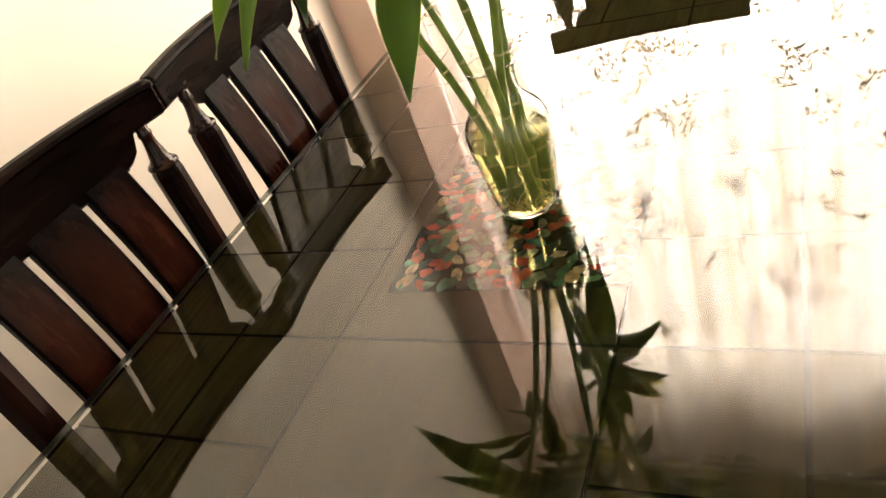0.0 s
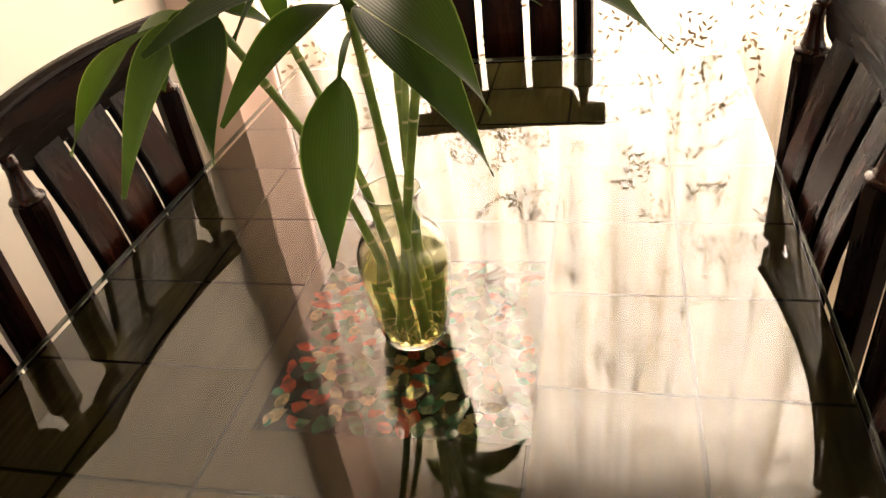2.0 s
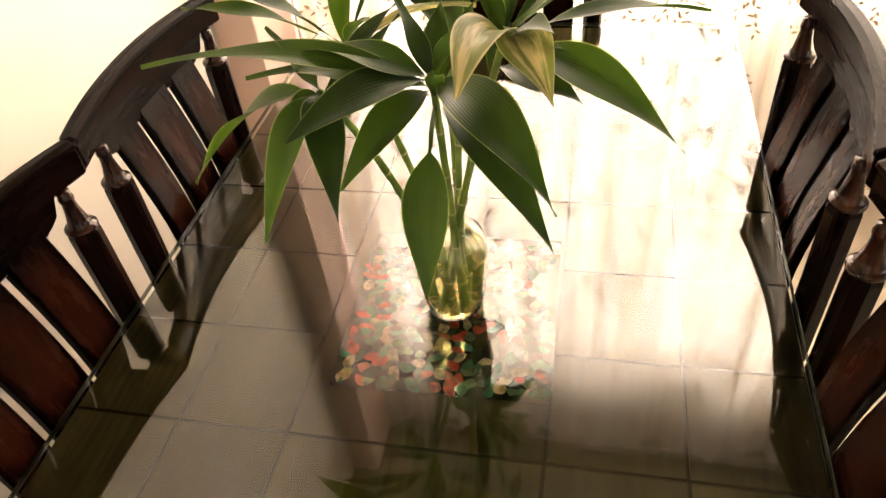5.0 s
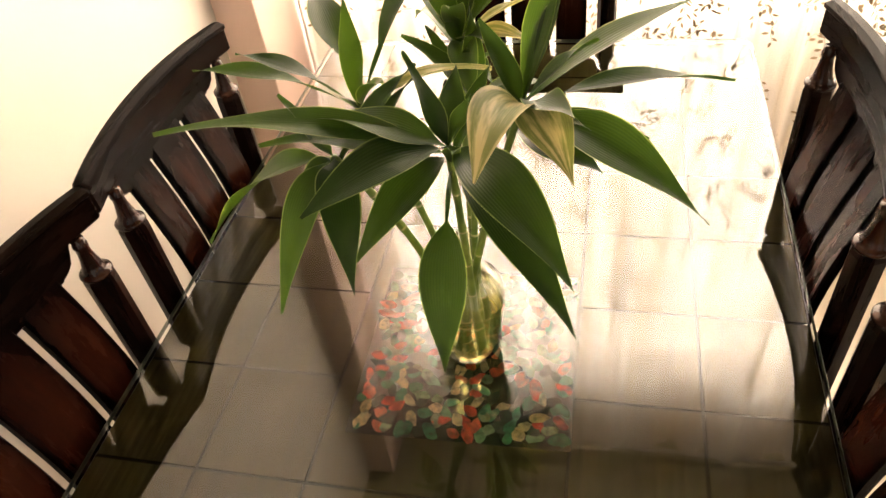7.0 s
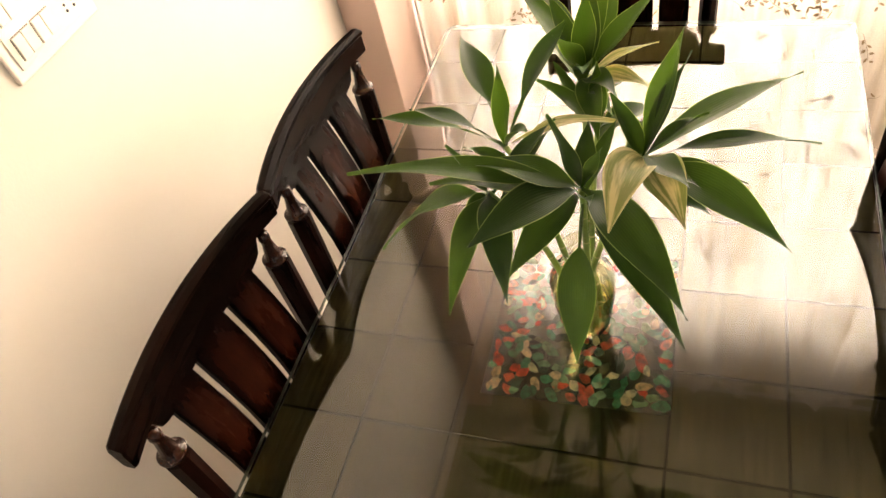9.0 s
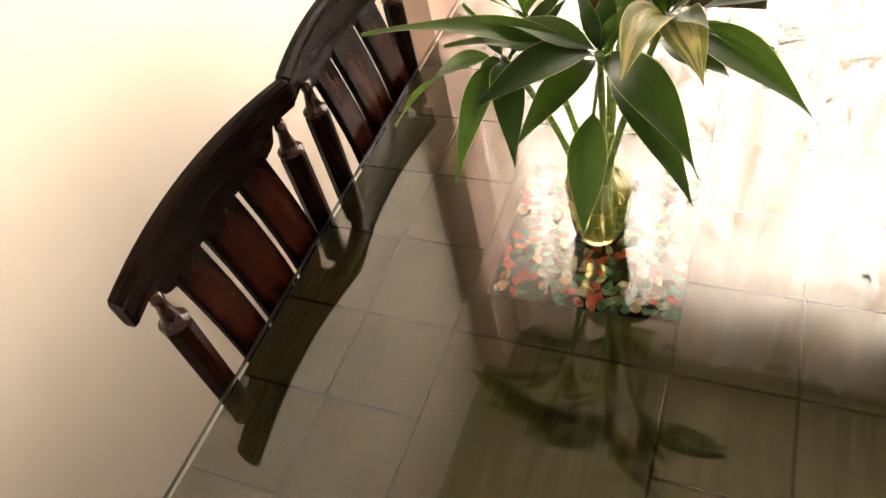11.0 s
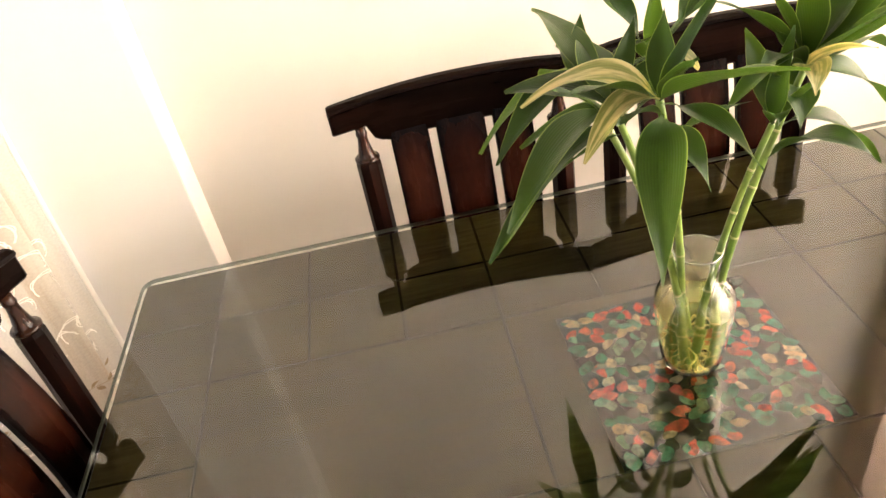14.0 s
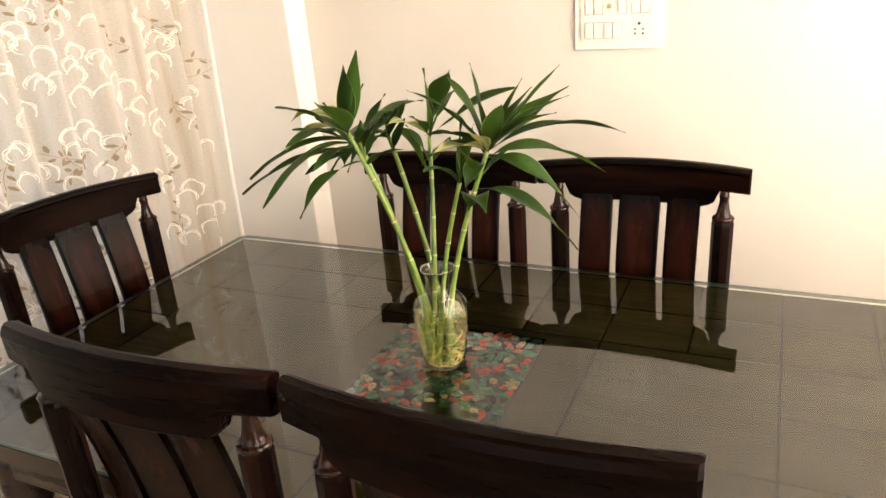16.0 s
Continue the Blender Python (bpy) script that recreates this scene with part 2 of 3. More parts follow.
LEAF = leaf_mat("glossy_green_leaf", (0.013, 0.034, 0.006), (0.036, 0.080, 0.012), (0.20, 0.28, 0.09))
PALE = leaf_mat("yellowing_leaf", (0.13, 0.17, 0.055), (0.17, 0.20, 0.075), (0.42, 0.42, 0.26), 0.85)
STALK = mat("green_cane", (0.14, 0.22, 0.035), 0.35)
v = coords(STALK)
L(STALK, ramp(STALK, noise_tex(STALK, v, 35, 3), [(0.3, (0.09, 0.16, 0.025)), (0.7, (0.22, 0.30, 0.06))]), bsdf(STALK).inputs["Base Color"])
RING = mat("pale_cane_node", (0.42, 0.40, 0.20), 0.5)
ROOT = mat("pale_root", (0.62, 0.52, 0.25), 0.6)
MATBASE = mat("near_black_printed_board", (0.012, 0.016, 0.013), 0.25)
PEBBLE = mat("printed_petals", (0.3, 0.1, 0.1), 0.3)
geo = N(PEBBLE, "NewGeometry")
r_ = ramp(PEBBLE, geo.outputs["Random Per Island"],
          [(0.0, (0.80, 0.06, 0.03)), (0.22, (0.85, 0.15, 0.08)), (0.24, (0.85, 0.58, 0.32)), (0.38, (0.88, 0.72, 0.50)), (0.40, (0.03, 0.20, 0.11)),
           (0.62, (0.06, 0.32, 0.19)), (0.64, (0.012, 0.05, 0.034)), (0.82, (0.006, 0.012, 0.010)), (0.84, (0.34, 0.48, 0.30)), (1.0, (0.12, 0.34, 0.20))])
vp = coords(PEBBLE)
mixp = N(PEBBLE, "Mix")
mixp.data_type, mixp.blend_type = "RGBA", "MULTIPLY"
mixp.inputs[0].default_value = 0.8
L(PEBBLE, r_, mixp.inputs[6])
L(PEBBLE, ramp(PEBBLE, noise_tex(PEBBLE, vp, 95, 4), [(0.34, (0.30, 0.30, 0.30)), (0.58, (1.25, 1.25, 1.25))]), mixp.inputs[7])
L(PEBBLE, mixp.outputs[2], bsdf(PEBBLE).inputs["Base Color"])


# ---- mesh helpers ----
def part(name, bm, material, parent=None, label="", smooth=False, m=None):
    me = bpy.data.meshes.new(name)
    bm.normal_update()
    bm.to_mesh(me)
    bm.free()
    for mt in (material if isinstance(material, (list, tuple)) else [material]):
        me.materials.append(mt)
    if smooth:
        me.polygons.foreach_set("use_smooth", [True] * len(me.polygons))
    ob = new(name, me)
    if parent:
        ob.parent = parent
    if m is not None:
        ob.matrix_basis = m
    if label:
        ob["label"] = label
    return ob


def thing(name, label, category, m=None, group=""):
    ob = new(name)
    ob.empty_display_size = 0.05
    if m is not None:
        ob.matrix_basis = m
    return tagged(ob, label, category, group)


def box(x0, x1, y0, y1, z0, z1, bevel=0.0, bm=None):
    bm = bm or bmesh.new()
    vs = [bm.verts.new((x, y, z)) for x in (x0, x1) for y in (y0, y1) for z in (z0, z1)]
    fs = [(0, 1, 3, 2), (4, 6, 7, 5), (0, 4, 5, 1), (2, 3, 7, 6), (0, 2, 6, 4), (1, 5, 7, 3)]
    faces = [bm.faces.new([vs[i] for i in f]) for f in fs]
    if bevel:
        edges = list({e for f in faces for e in f.edges})
        bmesh.ops.bevel(bm, geom=edges, offset=bevel, segments=2, affect="EDGES", profile=0.6)
    return bm


def lathe(profile, seg=24, cx=0.0, cy=0.0, bm=None):
    """profile: (radius, z) from bottom to top."""
    bm = bm or bmesh.new()
    rings = []
    for r, z in profile:
        rings.append([bm.verts.new((cx + r * math.cos(2 * math.pi * i / seg), cy + r * math.sin(2 * math.pi * i / seg), z)) for i in range(seg)])
    for a, b in zip(rings, rings[1:]):
        for i in range(seg):
            bm.faces.new((a[i], a[(i + 1) % seg], b[(i + 1) % seg], b[i]))
    bm.faces.new(list(reversed(rings[0])))
    bm.faces.new(rings[-1])
    return bm


def tube(points, radii, seg=8, bm=None):
    bm = bm or bmesh.new()
    rings = []
    for i, p in enumerate(points):
        p = Vector(p)
        d = (Vector(points[min(i + 1, len(points) - 1)]) - Vector(points[max(i - 1, 0)])).normalized()
        s = d.cross(Vector((0.31, 0.95, 0.07))).normalized()
        u = s.cross(d)
        r = radii[i] if isinstance(radii, (list, tuple)) else radii
        rings.append([bm.verts.new(p + r * (math.cos(a) * s + math.sin(a) * u)) for a in (2 * math.pi * k / seg for k in range(seg))])
    for a, b in zip(rings, rings[1:]):
        for i in range(seg):
            bm.faces.new((a[i], a[(i + 1) % seg], b[(i + 1) % seg], b[i]))
    bm.faces.new(list(reversed(rings[0])))
    bm.faces.new(rings[-1])
    return bm


def structure(name, bm, material, label):
    return tagged(part(name, bm, material, None), label, name.split("_")[0], kind="structure")


# ---- room ----
WX, EX, AY, BY, H = -0.83, EAST, 1.40, -1.36, 3.06
structure("floor", box(WX - 0.2, EX + 0.2, BY - 0.3, AY + 0.3, -0.12, 0.0), FLOOR, "beige polished stone floor under the dining table")
structure("ceiling", box(WX - 0.2, EX + 0.2, BY - 0.3, AY + 0.3, H, H + 0.12), CEIL, "plain unseen ceiling, darkened to olive-beige for a dim reflection")
structure("wall_west", box(WX - 0.15, WX, BY - 0.3, AY + 0.3, 0, H), WALL, "cream painted wall behind the dining chairs")
structure("pilaster_north", box(WX, -0.715, 0.995, AY, 0, H, 0.004), PINK, "pinkish painted pilaster beside the bright curtain")
structure("pilaster_south", box(WX, -0.735, BY, -0.763, 0, H, 0.004), LIT_WALL, "pilaster with window light put into its pale paint, beside the embroidered curtain")


def window_wall(name, y0, y1, x0, x1, z0, z1, label):
    bm = box(WX, x0, y0, y1, 0, H)
    box(x1, EX, y0, y1, 0, H, bm=bm)
    box(x0, x1, y0, y1, z1, H, bm=bm)
    if z0 > 0.01:
        box(x0, x1, y0, y1, 0, z0, bm=bm)
    return structure(name, bm, WALL, label)


window_wall("wall_north", AY, AY + 0.15, -0.68, 1.3, 0.74, 2.58, "cream wall with a wide window opening behind the curtain")
window_wall("wall_south", BY - 0.15, BY, -0.60, 1.8, 0.65, 2.25, "cream wall with a window opening behind the embroidered curtain")
# unseen east wall; its opening is made up to hold the fill lamp
bm = box(EX, EX + 0.15, BY, -0.9, 0, H)
box(EX, EX + 0.15, 1.1, AY, 0, H, bm=bm)
box(EX, EX + 0.15, -0.9, 1.1, 2.2, H, bm=bm)
box(EX, EX + 0.15, -0.9, 1.1, 0, 0.9, bm=bm)
structure("wall_east", bm, WALL, "unseen cream wall with an opening added for the fill lamp")


def window_frame(name, x0, x1, y, z0, z1, label):
    ob = tagged(new(name), label, "window", kind="structure")
    for a, b, c, d in ((x0, x1, z0, z0 + 0.05), (x0, x1, z1 - 0.05, z1), (x0, x0 + 0.05, z0 + 0.05, z1 - 0.05), (x1 - 0.05, x1, z0 + 0.05, z1 - 0.05)):
        part("frame_bar", box(a, b, y - 0.02, y + 0.02, c, d, 0.004), ALU, ob)
    return ob


window_frame("window_1", -0.68, 1.3, AY + 0.02, 0.74, 2.58, "tall painted window frame behind the sheer curtain")
window_frame("window_2", -0.60, 1.8, BY - 0.02, 0.65, 2.25, "painted window frame behind the embroidered curtain")


# ---- curtains ----
def curtain(name, x0, x1, z0, z1, y_at, side, material, label, seed, sprigs_per_m2, arcs_per_m2, big=1.0):
    """Sheer net in folds; y_at(x, z) is the cloth, side is the way (+1, -1 along y) towards the room."""
    rnd = random.Random(seed)
    root = thing(name, label, "curtain")
    bm = bmesh.new()
    uv = bm.loops.layers.uv.new("UVMap")
    nx, nz = int((x1 - x0) / 0.008), 26
    grid = [[bm.verts.new((x0 + (x1 - x0) * i / nx, y_at(x0 + (x1 - x0) * i / nx, z0 + (z1 - z0) * k / nz), z0 + (z1 - z0) * k / nz)) for k in range(nz + 1)] for i in range(nx + 1)]
    for i in range(nx):
        for k in range(nz):
            f = bm.faces.new((grid[i][k], grid[i + 1][k], grid[i + 1][k + 1], grid[i][k + 1]))
            for lp in f.loops:
                lp[uv].uv = (lp.vert.co.x, lp.vert.co.z)
    part("net", bm, material, root, smooth=True)
    # bound edge of the cloth
    part("hem", tube([(x0, y_at(x0, z) + 0.002 * side, z) for z in np.linspace(z0, z1, 14)], 0.006, 6), THREAD_W, root, "white stitched side hem", smooth=True)
    bl, bw = bmesh.new(), bmesh.new()

    def on(x, z, lift=0.0045):
        return Vector((x, y_at(x, z) + side * lift, z))

    area_ = (x1 - x0) * (z1 - z0)
    # curling brown stems with small leaves on both sides
    for _ in range(int(area_ * sprigs_per_m2)):
        x, z = rnd.uniform(x0 + 0.05, x1 - 0.05), rnd.uniform(z0 + 0.03, z1 - 0.08)
        a, bend, step = rnd.uniform(0, 6.28), rnd.uniform(-0.55, 0.55), big * rnd.uniform(0.011, 0.015)
        for k in range(rnd.randint(5, 8)):
            xb, zb = x + step * math.cos(a), z + step * math.sin(a)
            nx_, nz_ = -math.sin(a) * 0.0006, math.cos(a) * 0.0006
            bl.faces.new([bl.verts.new(on(px, pz)) for px, pz in ((x + nx_, z + nz_), (x - nx_, z - nz_), (xb - nx_, zb - nz_), (xb + nx_, zb + nz_))])
            q = a + (0.75 if k % 2 else -0.75) + rnd.uniform(-0.25, 0.25)
            ln, w = big * rnd.uniform(0.016, 0.021), big * rnd.uniform(0.0030, 0.0042)
            ca, sa = math.cos(q), math.sin(q)
            pts = [(0.004, 0), (0.004 + 0.35 * ln, w), (0.004 + 0.7 * ln, w * 0.8), (0.004 + ln, 0), (0.004 + 0.7 * ln, -w * 0.8), (0.004 + 0.35 * ln, -w)]
            if x0 + 0.03 < xb < x1 - 0.03 and z0 < zb < z1 - 0.02:
                bl.faces.new([bl.verts.new(on(xb + px * ca - pz * sa, zb + px * sa + pz * ca)) for px, pz in pts])
            x, z, a = xb, zb, a + bend * 0.5

    def ribbon(path, w):
        for (xa, za), (xb, zb) in zip(path, path[1:]):
            d = Vector((xb - xa, zb - za))
            if d.length < 1e-5:
                continue
            nrm = Vector((-d.y, d.x)).normalized() * w
            bw.faces.new([bw.verts.new(on(px, pz, 0.0050)) for px, pz in ((xa + nrm.x, za + nrm.y), (xa - nrm.x, za - nrm.y), (xb - nrm.x, zb - nrm.y), (xb + nrm.x, zb + nrm.y))])

    for _ in range(int(area_ * arcs_per_m2)):
        x, z = rnd.uniform(x0 + 0.05, x1 - 0.05), rnd.uniform(z0 + 0.05, z1)
        r, flip, a0 = rnd.uniform(0.017, 0.029), rnd.choice((-1, 1)), rnd.uniform(-0.9, 0.3)
        # a curl that tightens, with short side curls along its outer edge
        main = [(x + flip * r * (1 - 0.10 * s) * math.cos(a0 + s), z + r * (1.25 - 0.16 * s) * math.sin(a0 + s)) for s in np.linspace(0.0, 3.9, 14)]
        ribbon(main, 0.0012)
        for k in (2, 5, 8, 10):
            (px, pz), (qx, qz) = main[k], main[k + 1]
            q = math.atan2(qz - pz, qx - px) - flip * 0.5
            path, step = [(px, pz)], 0.0055
            for _s in range(5):
                path.append((path[-1][0] + step * math.cos(q), path[-1][1] + step * math.sin(q)))
                q += flip * 0.42
            ribbon(path, 0.0010)
    tagged(part("leaf_embroidery", bl, THREAD_B, root, "thin brown embroidered stems with small leaves"), kind="stuff")
    tagged(part("sprig_embroidery", bw, THREAD_W, root, "white embroidered curling sprigs"), kind="stuff")
    return root


def fold_north(x, z):
    k = 0.55 + 0.45 * min(1.0, z / 2.0)
    return 1.235 + k * (0.024 * math.sin(x * 41 + 0.8 * math.sin(x * 7)) + 0.014 * math.sin(x * 97 + 1.1) + 0.020 * math.sin(x * 13 + 0.5 * z)) + 0.006 * math.sin(3 * z + 20 * x)


def fold_south(x, z):
    k = 0.6 + 0.4 * min(1.0, z / 2.0)
    return -1.065 + k * (0.026 * math.sin(x * 52 + 0.9 * math.sin(x * 9)) + 0.012 * math.sin(x * 113) + 0.014 * math.sin(x * 17 + 0.6 * z)) + 0.005 * math.sin(4 * z + 24 * x)


curtain("sheer_curtain", -0.70, 2.05, 0.03, 2.98, fold_north, -1, SHEER_A, "white sheer curtain with brown leaf marks, strongly backlit", 5, 120, 20, 1.0)
curtain("embroidered_curtain", -0.705, 1.95, 0.03, 2.73, fold_south, 1, SHEER_B, "cream sheer curtain with white embroidered sprigs in folds", 9, 36, 230, 1.15)
for y, nm, rz in ((1.235, "white", 3.0), (-1.065, "cream", 2.75)):
    rod = thing("curtain_rod", "thin metal rod that carries the %s sheer curtain" % nm, "curtain rod")
    part("rod", tube([(-0.71, y, rz), (2.1, y, rz)], 0.012, 12), mat("brushed_metal", (0.5, 0.48, 0.45), 0.3, 1.0), rod, smooth=True)
    for x in (-0.66, 2.0):
        part("bracket", box(x - 0.012, x + 0.012, min(y, AY if y > 0 else BY), max(y, AY if y > 0 else BY), rz - 0.02, rz - 0.012), ALU, rod)

# ---- dining table ----
TX0, TX1, TY0, TY1 = -0.45, 0.43, -0.805, 0.822


def rounded_slab(x0, x1, y0, y1, z0, z1, r, edge=0.001, bm=None):
    bm = bm or bmesh.new()
    out = []
    for cx, cy, a0 in ((x1 - r, y1 - r, 0), (x0 + r, y1 - r, 90), (x0 + r, y0 + r, 180), (x1 - r, y0 + r, 270)):
        for k in range(7):
            a = radians(a0 + 15 * k)
            out.append((cx, cy, math.cos(a), math.sin(a)))
    levels = [(r - edge, z0), (r, z0 + edge), (r, z1 - edge), (r - edge, z1)]
    rings = [[bm.verts.new((cx + rr * c, cy + rr * s, z)) for cx, cy, c, s in out] for rr, z in levels]
    n = len(out)
    for a, b in zip(rings, rings[1:]):
        for i in range(n):
            f = bm.faces.new((a[i], a[(i + 1) % n], b[(i + 1) % n], b[i]))
            f.material_index = 1
    bm.faces.new(list(reversed(rings[0]))).material_index = 2
    bm.faces.new(rings[-1])
    return bm


table = thing("dining_table", "dark wooden dining table topped with a clear glass sheet", "table")
part("top_board", rounded_slab(TX0 + 0.002, TX1 - 0.002, TY0 + 0.002, TY1 - 0.002, 0.722, 0.7552, 0.022), [JOINT, APRON, APRON], table)
part("glass_sheet", rounded_slab(TX0, TX1, TY0, TY1, 0.7597, 0.768, 0.026, 0.0012), [GLASS_TOP, GLASS_EDGE, GLASS_UNDER], table, "clear glass sheet with a polished edge")
for x in (TX0 + 0.06, TX1 - 0.06):
    part("apron", box(x - 0.011, x + 0.011, TY0 + 0.13, TY1 - 0.13, 0.63, 0.722), APRON, table)
for y in (TY0 + 0.06, TY1 - 0.06):
    part("apron", box(TX0 + 0.13, TX1 - 0.13, y - 0.011, y + 0.011, 0.63, 0.722), APRON, table)
LEGP = [(0.026, 0), (0.034, 0.02), (0.030, 0.06), (0.024, 0.10), (0.036, 0.16), (0.040, 0.30), (0.036, 0.46), (0.026, 0.52), (0.040, 0.55), (0.044, 0.60), (0.044, 0.722)]
for x in (TX0 + 0.09, TX1 - 0.09):
    for y in (TY0 + 0.09, TY1 - 0.09):
        part("leg", lathe(LEGP, 20, x, y), APRON, table, smooth=True)


# ---- dining chairs ----
def rail_bow(x):
    return 0.030 * (1 - (x / 0.2175) ** 2)


def make_chair():
    """Back rail on y = 0, seat towards -y, as wide as 0.435 m."""
    ch = thing("dining_chair", "dark-stained wooden dining chair with a curved slatted back", "chair", group="chairs round the table")
    half = 0.2175
    bm = bmesh.new()
    rings = []
    xs = sorted(set([round(v, 4) for v in np.linspace(-half, half, 33)] + [s * q for s in (-1, 1) for q in (0.1595, 0.1605, 0.150, 0.145, 0.140, 0.1302, 0.1295)] + [-half + 0.004, half - 0.004]))
    for x in xs:
        a = abs(x)
        # thin ends, stepping down through an ogee to the deep middle
        if a > 0.160:
            zb = 0.947
        elif a > 0.150:
            zb = 0.947 - 0.018 * (0.160 - a) / 0.010
        elif a > 0.130:
            zb = 0.929 - 0.010 * math.sin((0.150 - a) / 0.020 * math.pi / 2) - 0.006
        else:
            zb = 0.911
        zt = 0.997 + 0.006 * (1 - (x / half) ** 2)
        inset = 0.003 if a > half - 0.002 else 0.0
        y = rail_bow(x)
        th = 0.015 - inset
        sec = [(-th, zb + 0.004), (-th + 0.004, zb), (th - 0.009, zb), (th - 0.005, zb + 0.004), (th - 0.004, zt - 0.012), (th - 0.008, zt - 0.003), (th - 0.012, zt),
               (-th + 0.006, zt), (-th - 0.003, zt - 0.004), (-th - 0.004, zt - 0.009), (-th, zt - 0.013)]
        rings.append([bm.verts.new((x, y + dy, z)) for dy, z in sec])
    n = len(rings[0])
    for a, b in zip(rings, rings[1:]):
        for i in range(n):
            bm.faces.new((a[i], b[i], b[(i + 1) % n], a[(i + 1) % n]))
    bm.faces.new(rings[0])
    bm.faces.new(list(reversed(rings[-1])))
    bmesh.ops.recalc_face_normals(bm, faces=bm.faces)
    part("top_rail", bm, RAILWOOD, ch)

    # flat slats, bowed backwards between rail and seat
    for xc, w in ((-0.0905, 0.067), (0.0, 0.086), (0.0905, 0.067)):
        bm = bmesh.new()
        uv = bm.loops.layers.uv.new("UVMap")
        rings, along = [], {}
        for k in range(13):
            s = k / 12
            z = 0.47 + (0.925 - 0.47) * s
            bow = -0.008 - 0.036 * math.sin(math.pi * (1 - s))
            sec = [(-w / 2, -0.004), (-w / 2 + 0.003, -0.007), (w / 2 - 0.003, -0.007), (w / 2, -0.004), (w / 2, 0.006), (-w / 2, 0.006)]
            ring = [bm.verts.new((xc + dx, rail_bow(xc + dx) * (0.7 + 0.3 * s) + bow + dy, z)) for dx, dy in sec]
            along.update({vert: (dx / w + 0.5, s) for vert, (dx, dy) in zip(ring, sec)})
            rings.append(ring)
        for a, b in zip(rings, rings[1:]):
            for i in range(6):
                bm.faces.new((a[i], a[(i + 1) % 6], b[(i + 1) % 6], b[i]))
        bm.faces.new(list(reversed(rings[0])))
        bm.faces.new(rings[-1])
        for f in bm.faces:
            for lp in f.loops:
                lp[uv].uv = along[lp.vert]
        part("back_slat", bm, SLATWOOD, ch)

    # turned back posts: slim neck, ringed shoulder, faceted body
    for sx in (-1, 1):
        x, y = sx * 0.170, rail_bow(0.170) - 0.018
        post = part("back_post", lathe([(0.017, 0.0), (0.018, 0.40), (0.021, 0.46), (0.021, 0.60), (0.0215, 0.882), (0.0198, 0.8905)], 8, x, y), CHAIRWOOD, ch)
        part("turned_neck", lathe([(0.0195, 0.890), (0.0218, 0.892), (0.0218, 0.8955), (0.0195, 0.898), (0.0155, 0.8985), (0.0158, 0.9015), (0.0140, 0.9035), (0.0130, 0.908),
                                   (0.0108, 0.918), (0.0092, 0.928), (0.0088, 0.936), (0.0100, 0.939), (0.0100, 0.943), (0.0088, 0.945), (0.0088, 0.952)], 20, x, y), NECKWOOD, post, "red-brown turned neck", smooth=True)
    part("lower_back_rail", box(-0.15, 0.15, -0.012, 0.022, 0.462, 0.50, 0.004), RAILWOOD, ch)
    part("seat", box(-0.215, 0.215, -0.43, -0.012, 0.425, 0.455, 0.008), RAILWOOD, ch)
    for sx in (-1, 1):
        part("front_leg", lathe([(0.014, 0), (0.020, 0.03), (0.017, 0.08), (0.023, 0.15), (0.024, 0.30), (0.018, 0.36), (0.024, 0.38), (0.024, 0.425)], 14, sx * 0.185, -0.39), CHAIRWOOD, ch, smooth=True)
        part("stretcher", tube([(sx * 0.178, -0.38, 0.18), (sx * 0.170, 0.008, 0.18)], 0.010, 10), CHAIRWOOD, ch, smooth=True)
    part("stretcher", tube([(-0.174, -0.19, 0.18), (0.174, -0.19, 0.18)], 0.010, 10), CHAIRWOOD, ch, smooth=True)
    return ch


chair = make_chair()
chair.matrix_basis = pose(-0.494, -0.199, 0, 0, 0, 90)
tagged(chair, "dark-stained wooden chair with slatted back, pushed in along the wall")
SPOTS = ((-0.498, 0.240, 90, "dark-stained wooden chair with slatted back, pushed in along the wall"),
         (0.460, -0.203, -90, "dark-stained wooden chair with slatted back, tucked under the open side"),
         (0.462, 0.246, -90, "dark-stained wooden chair with slatted back, tucked under the open side"),
         (-0.026, 0.968, 6, "dark-stained wooden chair at the table end before the bright curtain"),
         (-0.045, -0.915, 168, "dark-stained wooden chair turned slightly beside the embroidered curtain"))
for x, y, turn, label in SPOTS:
    made = tagged(copy_thing(chair, pose(x, y, 0, 0, 0, turn)), label)
    if turn == -90:
        made.scale.z = 1.022


